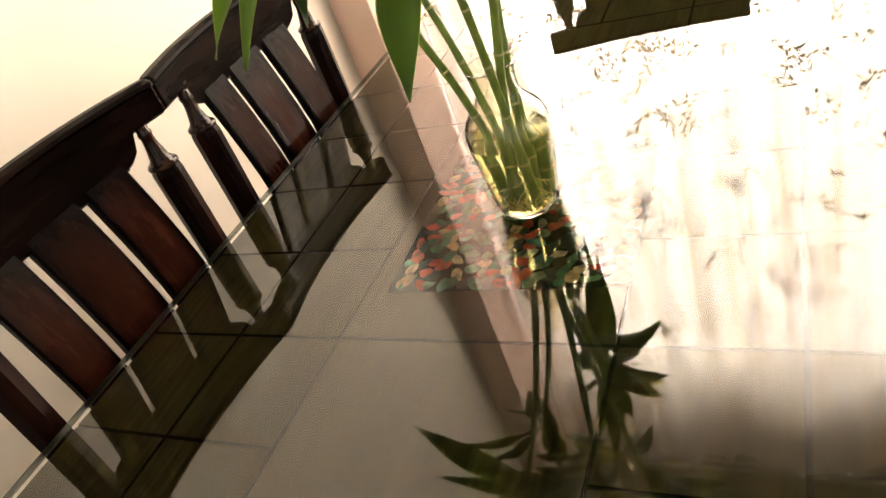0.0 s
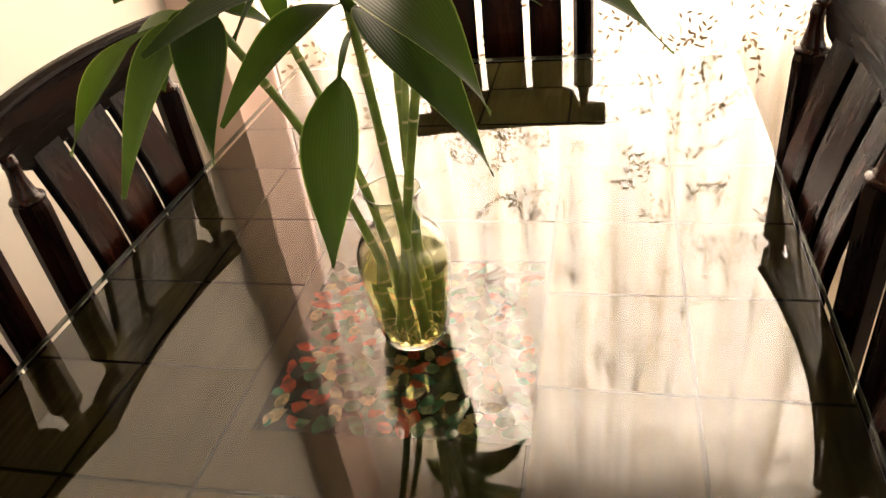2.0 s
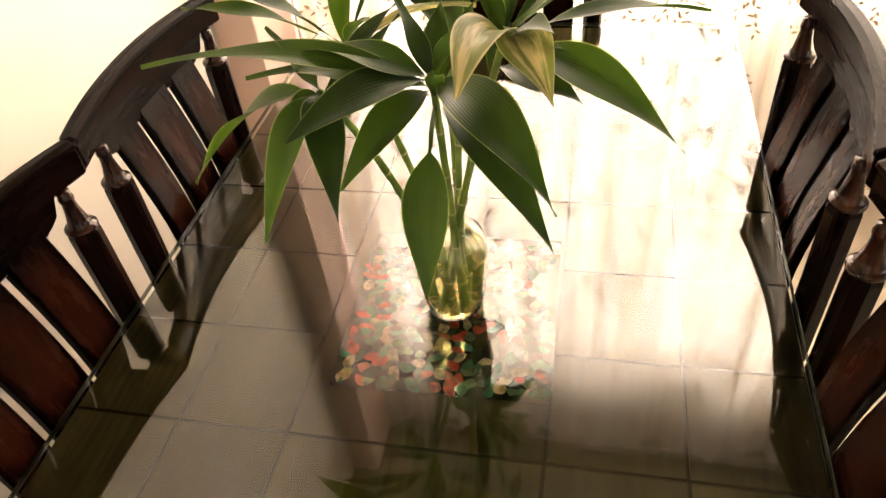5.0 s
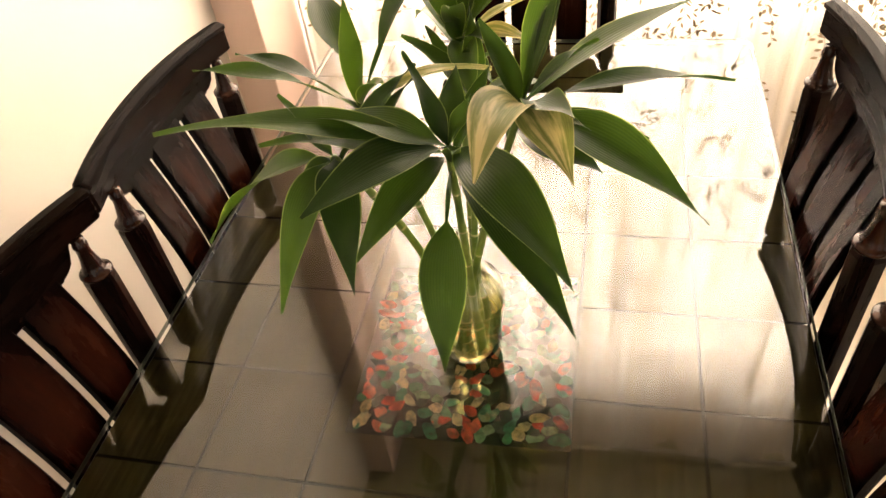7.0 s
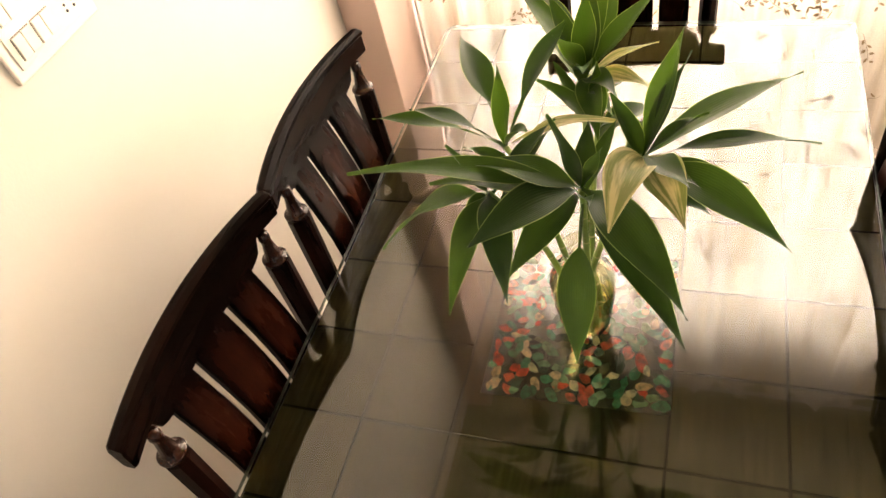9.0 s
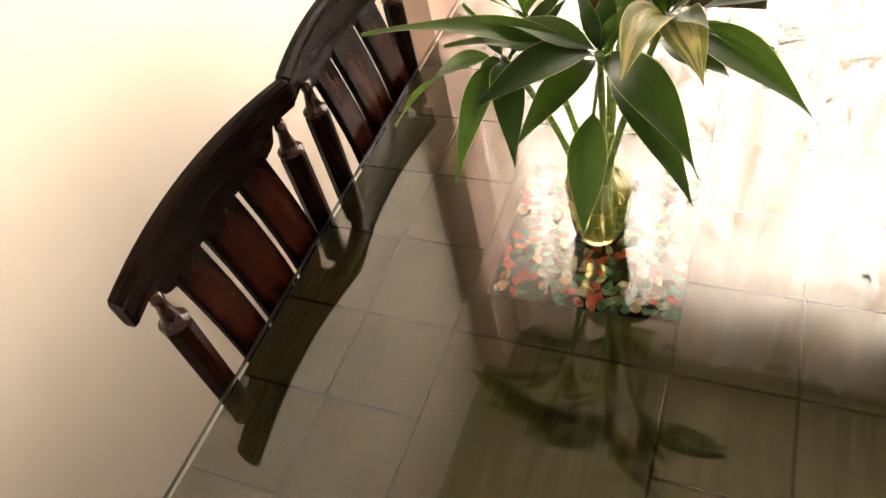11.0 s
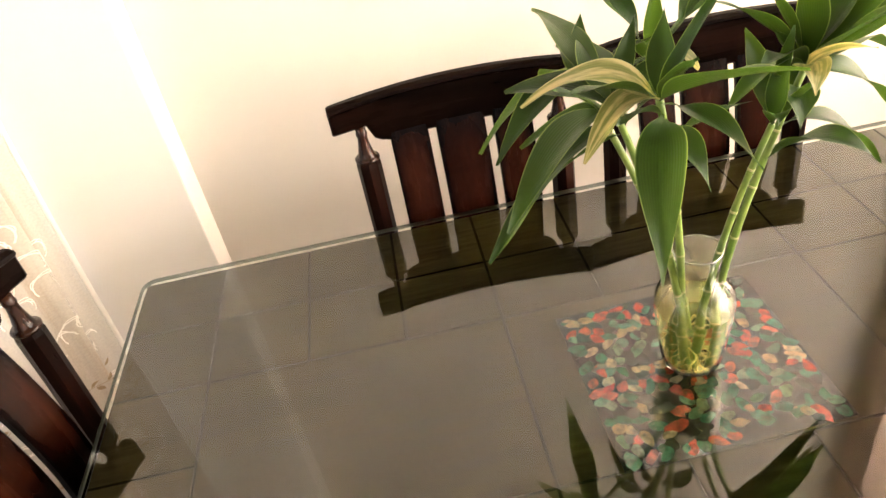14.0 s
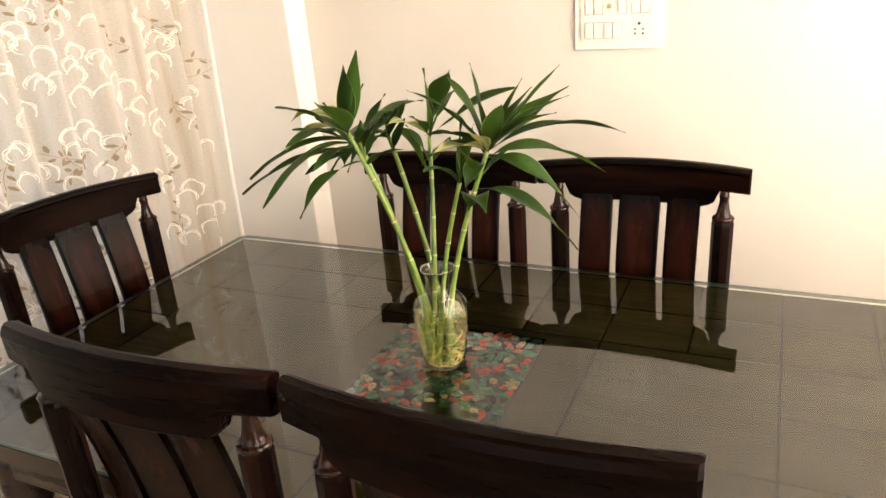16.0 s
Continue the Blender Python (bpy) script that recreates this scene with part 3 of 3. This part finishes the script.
# ---- place mat with printed petals, under the glass ----
pm = thing("place_mat", "square dark place mat printed with red, cream and green petals", "place mat", pose(-0.004, 0.002, 0.7585, 0, 0, 1.5))
part("board", box(-0.137, 0.137, -0.142, 0.142, 0, 0.0004), MATBASE, pm)
rnd = random.Random(12)
bm = bmesh.new()
for layer in range(2):
    n = 13
    for i in range(n):
        for j in range(n + 1):
            if rnd.random() < (0.38 if layer else 0.05):
                continue
            x = -0.121 + 0.242 * (i + rnd.uniform(-0.4, 0.4) + 0.5 * layer - 0.2) / (n - 1)
            y = -0.127 + 0.254 * (j + rnd.uniform(-0.4, 0.4) + 0.5 * layer - 0.2) / n
            ra, rb, tw = rnd.uniform(0.0085, 0.0130), rnd.uniform(0.0058, 0.0085), rnd.uniform(0, math.pi)
            x, y = max(-0.126, min(0.126, x)), max(-0.131, min(0.131, y))
            z = 0.0004 + 0.0001 * layer
            ca, sa = math.cos(tw), math.sin(tw)
            ring = []
            for k in range(9):
                a = 2 * math.pi * k / 9
                f = 1 + rnd.uniform(-0.20, 0.20) - (0.18 if k == 0 else 0) * -1
                px, py = ra * f * math.cos(a), rb * f * math.sin(a)
                ring.append(bm.verts.new((x + px * ca - py * sa, y + px * sa + py * ca, z)))
            top = bm.verts.new((x, y, z + 0.0004 + rnd.uniform(0, 0.0001)))
            for k in range(9):
                bm.faces.new((ring[k], ring[(k + 1) % 9], top))
tagged(part("printed_petals", bm, PEBBLE, pm, "printed red, cream and green petals", smooth=True), kind="stuff")


# ---- glass vase with water ----
VZ = 0.7685
vase = thing("glass_vase", "clear glass carafe vase half full of yellowish water", "vase", pose(0, 0, VZ))
OUT = [(0.030, 0.0), (0.0345, 0.003), (0.0375, 0.010), (0.0400, 0.026), (0.0435, 0.055), (0.0465, 0.080), (0.0478, 0.098), (0.0468, 0.112), (0.0425, 0.123), (0.0335, 0.133),
       (0.0260, 0.142), (0.0225, 0.151), (0.0222, 0.160), (0.0240, 0.170), (0.0284, 0.1785)]
IN = [(0.0286, 0.1794), (0.0280, 0.1800), (0.0272, 0.1796), (0.0266, 0.1780), (0.0224, 0.1695), (0.0206, 0.160), (0.0209, 0.152), (0.0243, 0.1422), (0.0318, 0.1328), (0.0408, 0.1222), (0.0448, 0.1115), (0.0458, 0.098), (0.0445, 0.080), (0.0415, 0.055),
      (0.0380, 0.027), (0.0352, 0.012), (0.0322, 0.005), (0.016, 0.0035)]
part("glass_body", lathe(OUT + IN, 40), VASEGLASS, vase, smooth=True).visible_shadow = False
part("water", lathe([(0.0155, 0.0041), (0.0316, 0.0057), (0.0346, 0.0125), (0.0376, 0.0272), (0.0411, 0.055), (0.0441, 0.080), (0.0453, 0.0965), (0.0453, 0.097)], 36), WATER, vase, "yellowish water", smooth=True).visible_shadow = False


RIMGLASS = mat("pale_glass_rim", (0.62, 0.66, 0.50), 0.08)
bsdf(RIMGLASS).inputs["Transmission Weight"].default_value = 0.8
part("rim", tube([(0.0279 * math.cos(a), 0.0279 * math.sin(a), 0.1796) for a in np.linspace(0, 2 * math.pi, 33)], 0.0010, 6), RIMGLASS, vase, "pale glass lip", smooth=True)


# ---- lucky bamboo ----
plant = thing("lucky_bamboo", "lucky bamboo canes with long arching green leaves in a vase", "plant", pose(0, 0, VZ))


def bez(a, b, c, t):
    return a * (1 - t) ** 2 + 2 * b * t * (1 - t) + c * t * t


def cane(foot, top, lean, radius=0.0052):
    """A jointed cane from the vase's floor to its crown."""
    a, c = Vector(foot), Vector(top)
    b = Vector((foot[0] * 0.2 + lean[0], foot[1] * 0.2 + lean[1], 0.19))
    pts = [bez(a, b, c, k / 24) for k in range(25)]
    rad = [radius * (1.0 - 0.35 * k / 24) * (1.10 if k % 4 == 0 else 1.0) for k in range(25)]
    st = part("cane", tube(pts, rad, 10), STALK, plant, smooth=True)
    for k in range(4, 24, 4):
        d = (pts[k + 1] - pts[k - 1]).normalized() * 0.0014
        part("node_ring", tube([pts[k] - d, pts[k] + d], rad[k] * 1.07, 10), RING, st, "pale ring round the cane", smooth=True)
    return lambda h: bez(a, b, c, max(0.0, 1 - h / (c - a).length))


def leaf(base, tip, width, arch, neck=0.08, material=None):
    """A long blade from base to tip; arch lifts its middle, neck is the share of its length that is a narrow stalk."""
    base, tip = Vector(base) - Vector((0, 0, VZ)), Vector(tip) - Vector((0, 0, VZ))
    d = tip - base
    flat = Vector((d.x, d.y, 0))
    mid = base + d * 0.45 + Vector((0, 0, arch + 0.045 * flat.length))
    n = 20
    pts = [bez(base, mid, tip, k / n) for k in range(n + 1)]
    side0 = Vector((-d.y, d.x, 0)).normalized() if flat.length > 0.02 else Vector((0.8, 0.6, 0))
    bm = bmesh.new()
    uv = bm.loops.layers.uv.new("UVMap")
    rows = []
    for k, p in enumerate(pts):
        s = k / n
        t = (pts[min(k + 1, n)] - pts[max(k - 1, 0)]).normalized()
        up = side0.cross(t).normalized()
        if up.z < 0:
            up = -up
        rot = Matrix.Rotation(0.28 * math.sin(3 * s + base.x * 50 + tip.y * 30), 3, t)
        sd, u = rot @ side0, rot @ up
        q0 = max(0.0, (s - neck) / (1 - neck))
        w = width * 0.5 * math.sin(math.pi * q0 ** 0.80) ** 1.22 + 0.0016 * (1 - s) + 0.0003
        wave = 0.0020 * math.sin(9 * s + 40 * base.y)
        rows.append([(p + sd * (w * q) + u * (abs(q) * w * 0.34 + wave * q), ((q + 1) / 2, s)) for q in (-1, -0.5, 0, 0.5, 1)])
    vs = [[bm.verts.new(c) for c, _ in row] for row in rows]
    for k in range(n):
        for j in range(4):
            f = bm.faces.new((vs[k][j], vs[k][j + 1], vs[k + 1][j + 1], vs[k + 1][j]))
            for lp, (kk, jj) in zip(f.loops, ((k, j), (k, j + 1), (k + 1, j + 1), (k + 1, j))):
                lp[uv].uv = rows[kk][jj][1]
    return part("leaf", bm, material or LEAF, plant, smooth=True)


def crown(at, leaves, material=None):
    """leaves: tip x, y, z, width, arch, how far below the cane's top the blade starts, share of narrow stalk."""
    for tx, ty, tz, w, arch, h, neck in leaves:
        leaf(at(h) + Vector((0, 0, VZ)), (tx, ty, tz), w, arch, neck, material)


# the crown that leans towards the south end, with the broad drooping blades
front = cane((0.012, -0.010, 0.010), (0.028, -0.105, 1.165 - VZ), (0.012, -0.025))
crown(front, [(-0.236, -0.117, 1.179, 0.030, 0.024, 0.00, 0.10), (-0.139, -0.114, 1.168, 0.036, 0.016, 0.010, 0.06)])
crown(front, [(-0.105, -0.100, 1.188, 0.034, 0.014, 0.00, 0.06), (-0.078, -0.188, 1.153, 0.050, 0.018, 0.00, 0.05)])
crown(front, [(-0.042, -0.184, 1.103, 0.040, 0.018, 0.010, 0.05), (0.036, -0.235, 1.030, 0.042, 0.045, 0.030, 0.40)])
crown(front, [(0.143, -0.236, 1.132, 0.044, 0.040, 0.00, 0.08), (0.145, -0.255, 1.107, 0.036, 0.036, 0.015, 0.12)])
crown(front, [(0.029, -0.050, 1.212, 0.022, 0.0, 0.00, 0.05), (0.047, -0.085, 1.205, 0.014, 0.0, 0.00, 0.05), (-0.010, -0.070, 1.235, 0.018, 0.0, 0.00, 0.05)])
right = cane((-0.010, -0.014, 0.010), (0.088, -0.085, 1.195 - VZ), (0.020, -0.015))
crown(right, [(0.225, -0.042, 1.268, 0.044, 0.006, 0.00, 0.04), (0.248, -0.079, 1.215, 0.022, 0.020, 0.005, 0.22)])
crown(right, [(0.238, -0.141, 1.124, 0.040, 0.040, 0.015, 0.12), (0.160, -0.120, 1.150, 0.032, 0.010, 0.030, 0.06), (0.190, -0.085, 1.165, 0.022, 0.012, 0.020, 0.20)])
crown(right, [(0.120, -0.035, 1.318, 0.028, 0.0, 0.00, 0.06), (0.127, -0.054, 1.300, 0.025, 0.0, 0.00, 0.06), (0.055, -0.069, 1.262, 0.022, 0.0, 0.00, 0.06)])
crown(right, [(0.135, -0.174, 1.242, 0.024, 0.010, 0.00, 0.10)])
crown(right, [(0.068, -0.200, 1.205, 0.044, 0.040, 0.00, 0.05), (0.135, -0.166, 1.178, 0.040, 0.034, 0.00, 0.05)], PALE)
left = cane((-0.016, 0.006, 0.010), (-0.074, -0.110, 1.155 - VZ), (-0.020, -0.015))
crown(left, [(-0.226, -0.118, 1.049, 0.036, 0.045, 0.00, 0.10), (-0.105, -0.220, 1.071, 0.030, 0.040, 0.00, 0.08), (-0.038, -0.212, 1.091, 0.034, 0.036, 0.00, 0.08)])
crown(left, [(-0.092, -0.160, 1.120, 0.026, 0.030, 0.010, 0.08), (-0.120, -0.090, 1.205, 0.020, 0.0, 0.0, 0.05)])
# the straight cane between the others
middle = cane((0.004, -0.020, 0.010), (-0.072, -0.030, 1.152 - VZ), (-0.010, 0.0), 0.0048)
crown(middle, [(-0.149, 0.095, 1.219, 0.036, 0.014, 0.00, 0.36), (-0.007, 0.044, 1.270, 0.034, 0.022, 0.00, 0.36)])
crown(middle, [(-0.224, -0.044, 1.200, 0.020, 0.022, 0.00, 0.30), (-0.170, -0.052, 1.222, 0.022, 0.016, 0.00, 0.26), (-0.039, -0.047, 1.192, 0.028, 0.012, 0.00, 0.15)])
crown(middle, [(-0.068, -0.029, 1.265, 0.020, 0.0, 0.0, 0.05)])
crown(middle, [(0.057, -0.037, 1.200, 0.024, 0.022, 0.00, 0.30)], PALE)
# the crown that leans towards the bright curtain
back = cane((0.014, 0.012, 0.010), (0.000, 0.100, 1.150 - VZ), (0.005, 0.020))
crown(back, [(0.010, 0.084, 1.283, 0.030, 0.0, 0.00, 0.06), (-0.020, 0.032, 1.260, 0.024, 0.024, 0.00, 0.06), (0.020, -0.016, 1.245, 0.022, 0.024, 0.00, 0.06)])
crown(back, [(0.020, 0.219, 1.280, 0.024, 0.0, 0.00, 0.06), (-0.050, 0.156, 1.238, 0.026, 0.006, 0.00, 0.06), (0.000, 0.226, 1.235, 0.026, 0.016, 0.00, 0.06)])
crown(back, [(0.030, 0.217, 1.217, 0.034, 0.016, 0.00, 0.06), (-0.100, 0.286, 1.160, 0.032, 0.045, 0.00, 0.06), (-0.090, 0.258, 1.100, 0.034, 0.045, 0.010, 0.06)])
crown(back, [(-0.020, 0.238, 1.044, 0.036, 0.050, 0.010, 0.10), (-0.030, 0.230, 0.991, 0.028, 0.050, 0.060, 0.12), (0.030, 0.003, 1.134, 0.030, 0.036, 0.00, 0.06)])
crown(back, [(-0.099, 0.199, 1.230, 0.036, 0.006, 0.00, 0.06), (0.004, 0.160, 1.260, 0.032, 0.0, 0.00, 0.06), (0.084, 0.158, 1.240, 0.030, 0.010, 0.00, 0.06)])
crown(back, [(0.050, 0.022, 1.185, 0.026, 0.022, 0.00, 0.06), (0.040, 0.078, 1.105, 0.032, 0.020, 0.020, 0.06), (0.090, 0.129, 1.085, 0.038, 0.050, 0.10, 0.10)])
crown(back, [(0.093, 0.053, 1.170, 0.030, 0.016, 0.00, 0.06), (0.088, 0.107, 1.200, 0.026, 0.010, 0.00, 0.06)], PALE)
side = cane((0.010, -0.004, 0.010), (0.020, 0.060, 1.105 - VZ), (0.010, 0.012), 0.0048)
crown(side, [(0.020, 0.070, 1.205, 0.022, 0.0, 0.0, 0.06), (-0.050, 0.060, 1.180, 0.024, 0.016, 0.0, 0.06), (0.080, 0.030, 1.140, 0.022, 0.020, 0.0, 0.06)])
# young leaves rolled up in the crowns
grow = random.Random(21)
for at, k in ((front, 2), (right, 3), (left, 2), (middle, 2), (back, 4)):
    for i in range(k):
        az = grow.uniform(0, 6.28)
        ln, el = grow.uniform(0.07, 0.11), grow.uniform(0.35, 1.1)
        s = at(grow.uniform(0.0, 0.05)) + Vector((0, 0, VZ))
        leaf(s, (s.x + ln * math.cos(az) * math.cos(el), s.y + ln * math.sin(az) * math.cos(el), s.z + ln * math.sin(el)), grow.uniform(0.012, 0.020), 0.01)
# roots in the water
rr = random.Random(4)
bm = bmesh.new()
for k in range(46):
    a, r0 = rr.uniform(0, 6.28), rr.uniform(0.006, 0.020)
    p = Vector((r0 * math.cos(a), r0 * math.sin(a), rr.uniform(0.018, 0.05)))
    pts = [p.copy()]
    ang = a + rr.uniform(-1, 1)
    for s in range(7):
        ang += rr.uniform(-0.7, 0.7)
        p = p + Vector((0.0065 * math.cos(ang), 0.0065 * math.sin(ang), rr.uniform(-0.008, 0.002)))
        q = math.hypot(p.x, p.y)
        lim = 0.029
        if q > lim:
            p.x, p.y = p.x * lim / q, p.y * lim / q
        p.z = max(0.0115, p.z)
        pts.append(p.copy())
    tube(pts, 0.0007, 5, bm)
tagged(part("roots", bm, ROOT, plant, "pale thread-like roots in the water", smooth=True), kind="stuff")


# ---- switch plate on the wall ----
sw = thing("switch_plate", "ivory plastic switch plate with rocker switches and a socket", "switch", pose(WX, 0.124, 1.262, 0, 0, 0))
part("plate", box(0, 0.009, -0.103, 0.103, -0.0725, 0.0725, 0.003), PLASTIC, sw)
part("face", box(0.009, 0.0115, -0.088, 0.088, -0.056, 0.058, 0.001), PLASTIC, sw)
ROCK = box(0.0115, 0.0155, -0.0095, 0.0095, -0.018, 0.018, 0.0012)
rock = part("rocker_switch", ROCK, PLASTIC, sw)
rock.location = (0, -0.066, 0.028)
for y, z in ((-0.045, 0.028), (0.012, 0.028), (0.044, 0.028), (0.065, 0.028), (-0.066, -0.028), (-0.045, -0.028), (-0.020, -0.028), (0.001, -0.028)):
    o = rock.copy()
    scene.collection.objects.link(o)
    o.location = (0, y, z)
# dark slips round the rockers stand in for the shade in their gaps
GAP = mat("grey_painted_gap_shade", (0.22, 0.20, 0.17), 0.6)
for y, z in [(-0.066, 0.028), (-0.045, 0.028), (0.012, 0.028), (0.044, 0.028), (0.065, 0.028), (-0.066, -0.028), (-0.045, -0.028), (-0.020, -0.028), (0.001, -0.028)]:
    part("rocker_gap_shade", box(0.0115, 0.0121, y - 0.0106, y + 0.0106, z - 0.0192, z + 0.0192), GAP, sw)
part("indicator_lamp", lathe([(0.006, 0.0), (0.006, 0.003), (0.004, 0.005)], 14), mat("clear_amber_plastic", (0.6, 0.5, 0.35), 0.2), sw, m=pose(0.0115, -0.017, 0.028, 0, 90, 0))
for y, z, r in ((0.052, -0.014, 0.0036), (0.043, -0.027, 0.0024), (0.061, -0.027, 0.0024), (0.043, -0.037, 0.0026), (0.061, -0.037, 0.0026)):
    part("socket_hole", lathe([(r, 0.0), (r, 0.0008)], 10), DARKHOLE, sw, m=pose(0.0116, y, z, 0, 90, 0))


# ---- square wooden tiles of the table top ----
XS = [TX0 + 0.0035, -0.306, -0.165, -0.015, 0.135, 0.287, TX1 - 0.0035]
YS = [TY0 + 0.0035, -0.657, -0.507, -0.360, -0.215, -0.063, 0.087, 0.237, 0.387, 0.535, 0.685, TY1 - 0.0035]
# rows of small squares round three larger panels down the middle
cells = [(x0, x1, y0, y1) for x0, x1 in zip(XS, XS[1:]) for y0, y1 in zip(YS, YS[1:]) if not (-0.17 < x0 < 0.1 and -0.66 < y0 < 0.5)]
cells += [(-0.165, 0.135, y0, y1) for y0, y1 in ((-0.657, -0.215), (-0.215, 0.237), (0.237, 0.535))]
shapes = {}
for x0, x1, y0, y1 in cells:
    key = (round(x1 - x0, 4), round(y1 - y0, 4))
    if key not in shapes:
        hx, hy = key[0] / 2 - 0.0019, key[1] / 2 - 0.0019
        bm = bmesh.new()
        rings = [[bm.verts.new((sx * (hx - e), sy * (hy - e), z)) for sx, sy in ((-1, -1), (1, -1), (1, 1), (-1, 1))] for e, z in ((0, 0.7553), (0, 0.7581), (0.0003, 0.7584))]
        for a, b in zip(rings, rings[1:]):
            for i in range(4):
                bm.faces.new((a[i], a[(i + 1) % 4], b[(i + 1) % 4], b[i])).material_index = 1
        bm.faces.new(rings[-1])
        o = part("top_tile", bm, [TABLEWOOD, JOINT], table)
        shapes[key] = o.data
    else:
        o = new("top_tile", shapes[key])
        o.parent = table
    o.location = ((x0 + x1) / 2, (y0 + y1) / 2, 0)
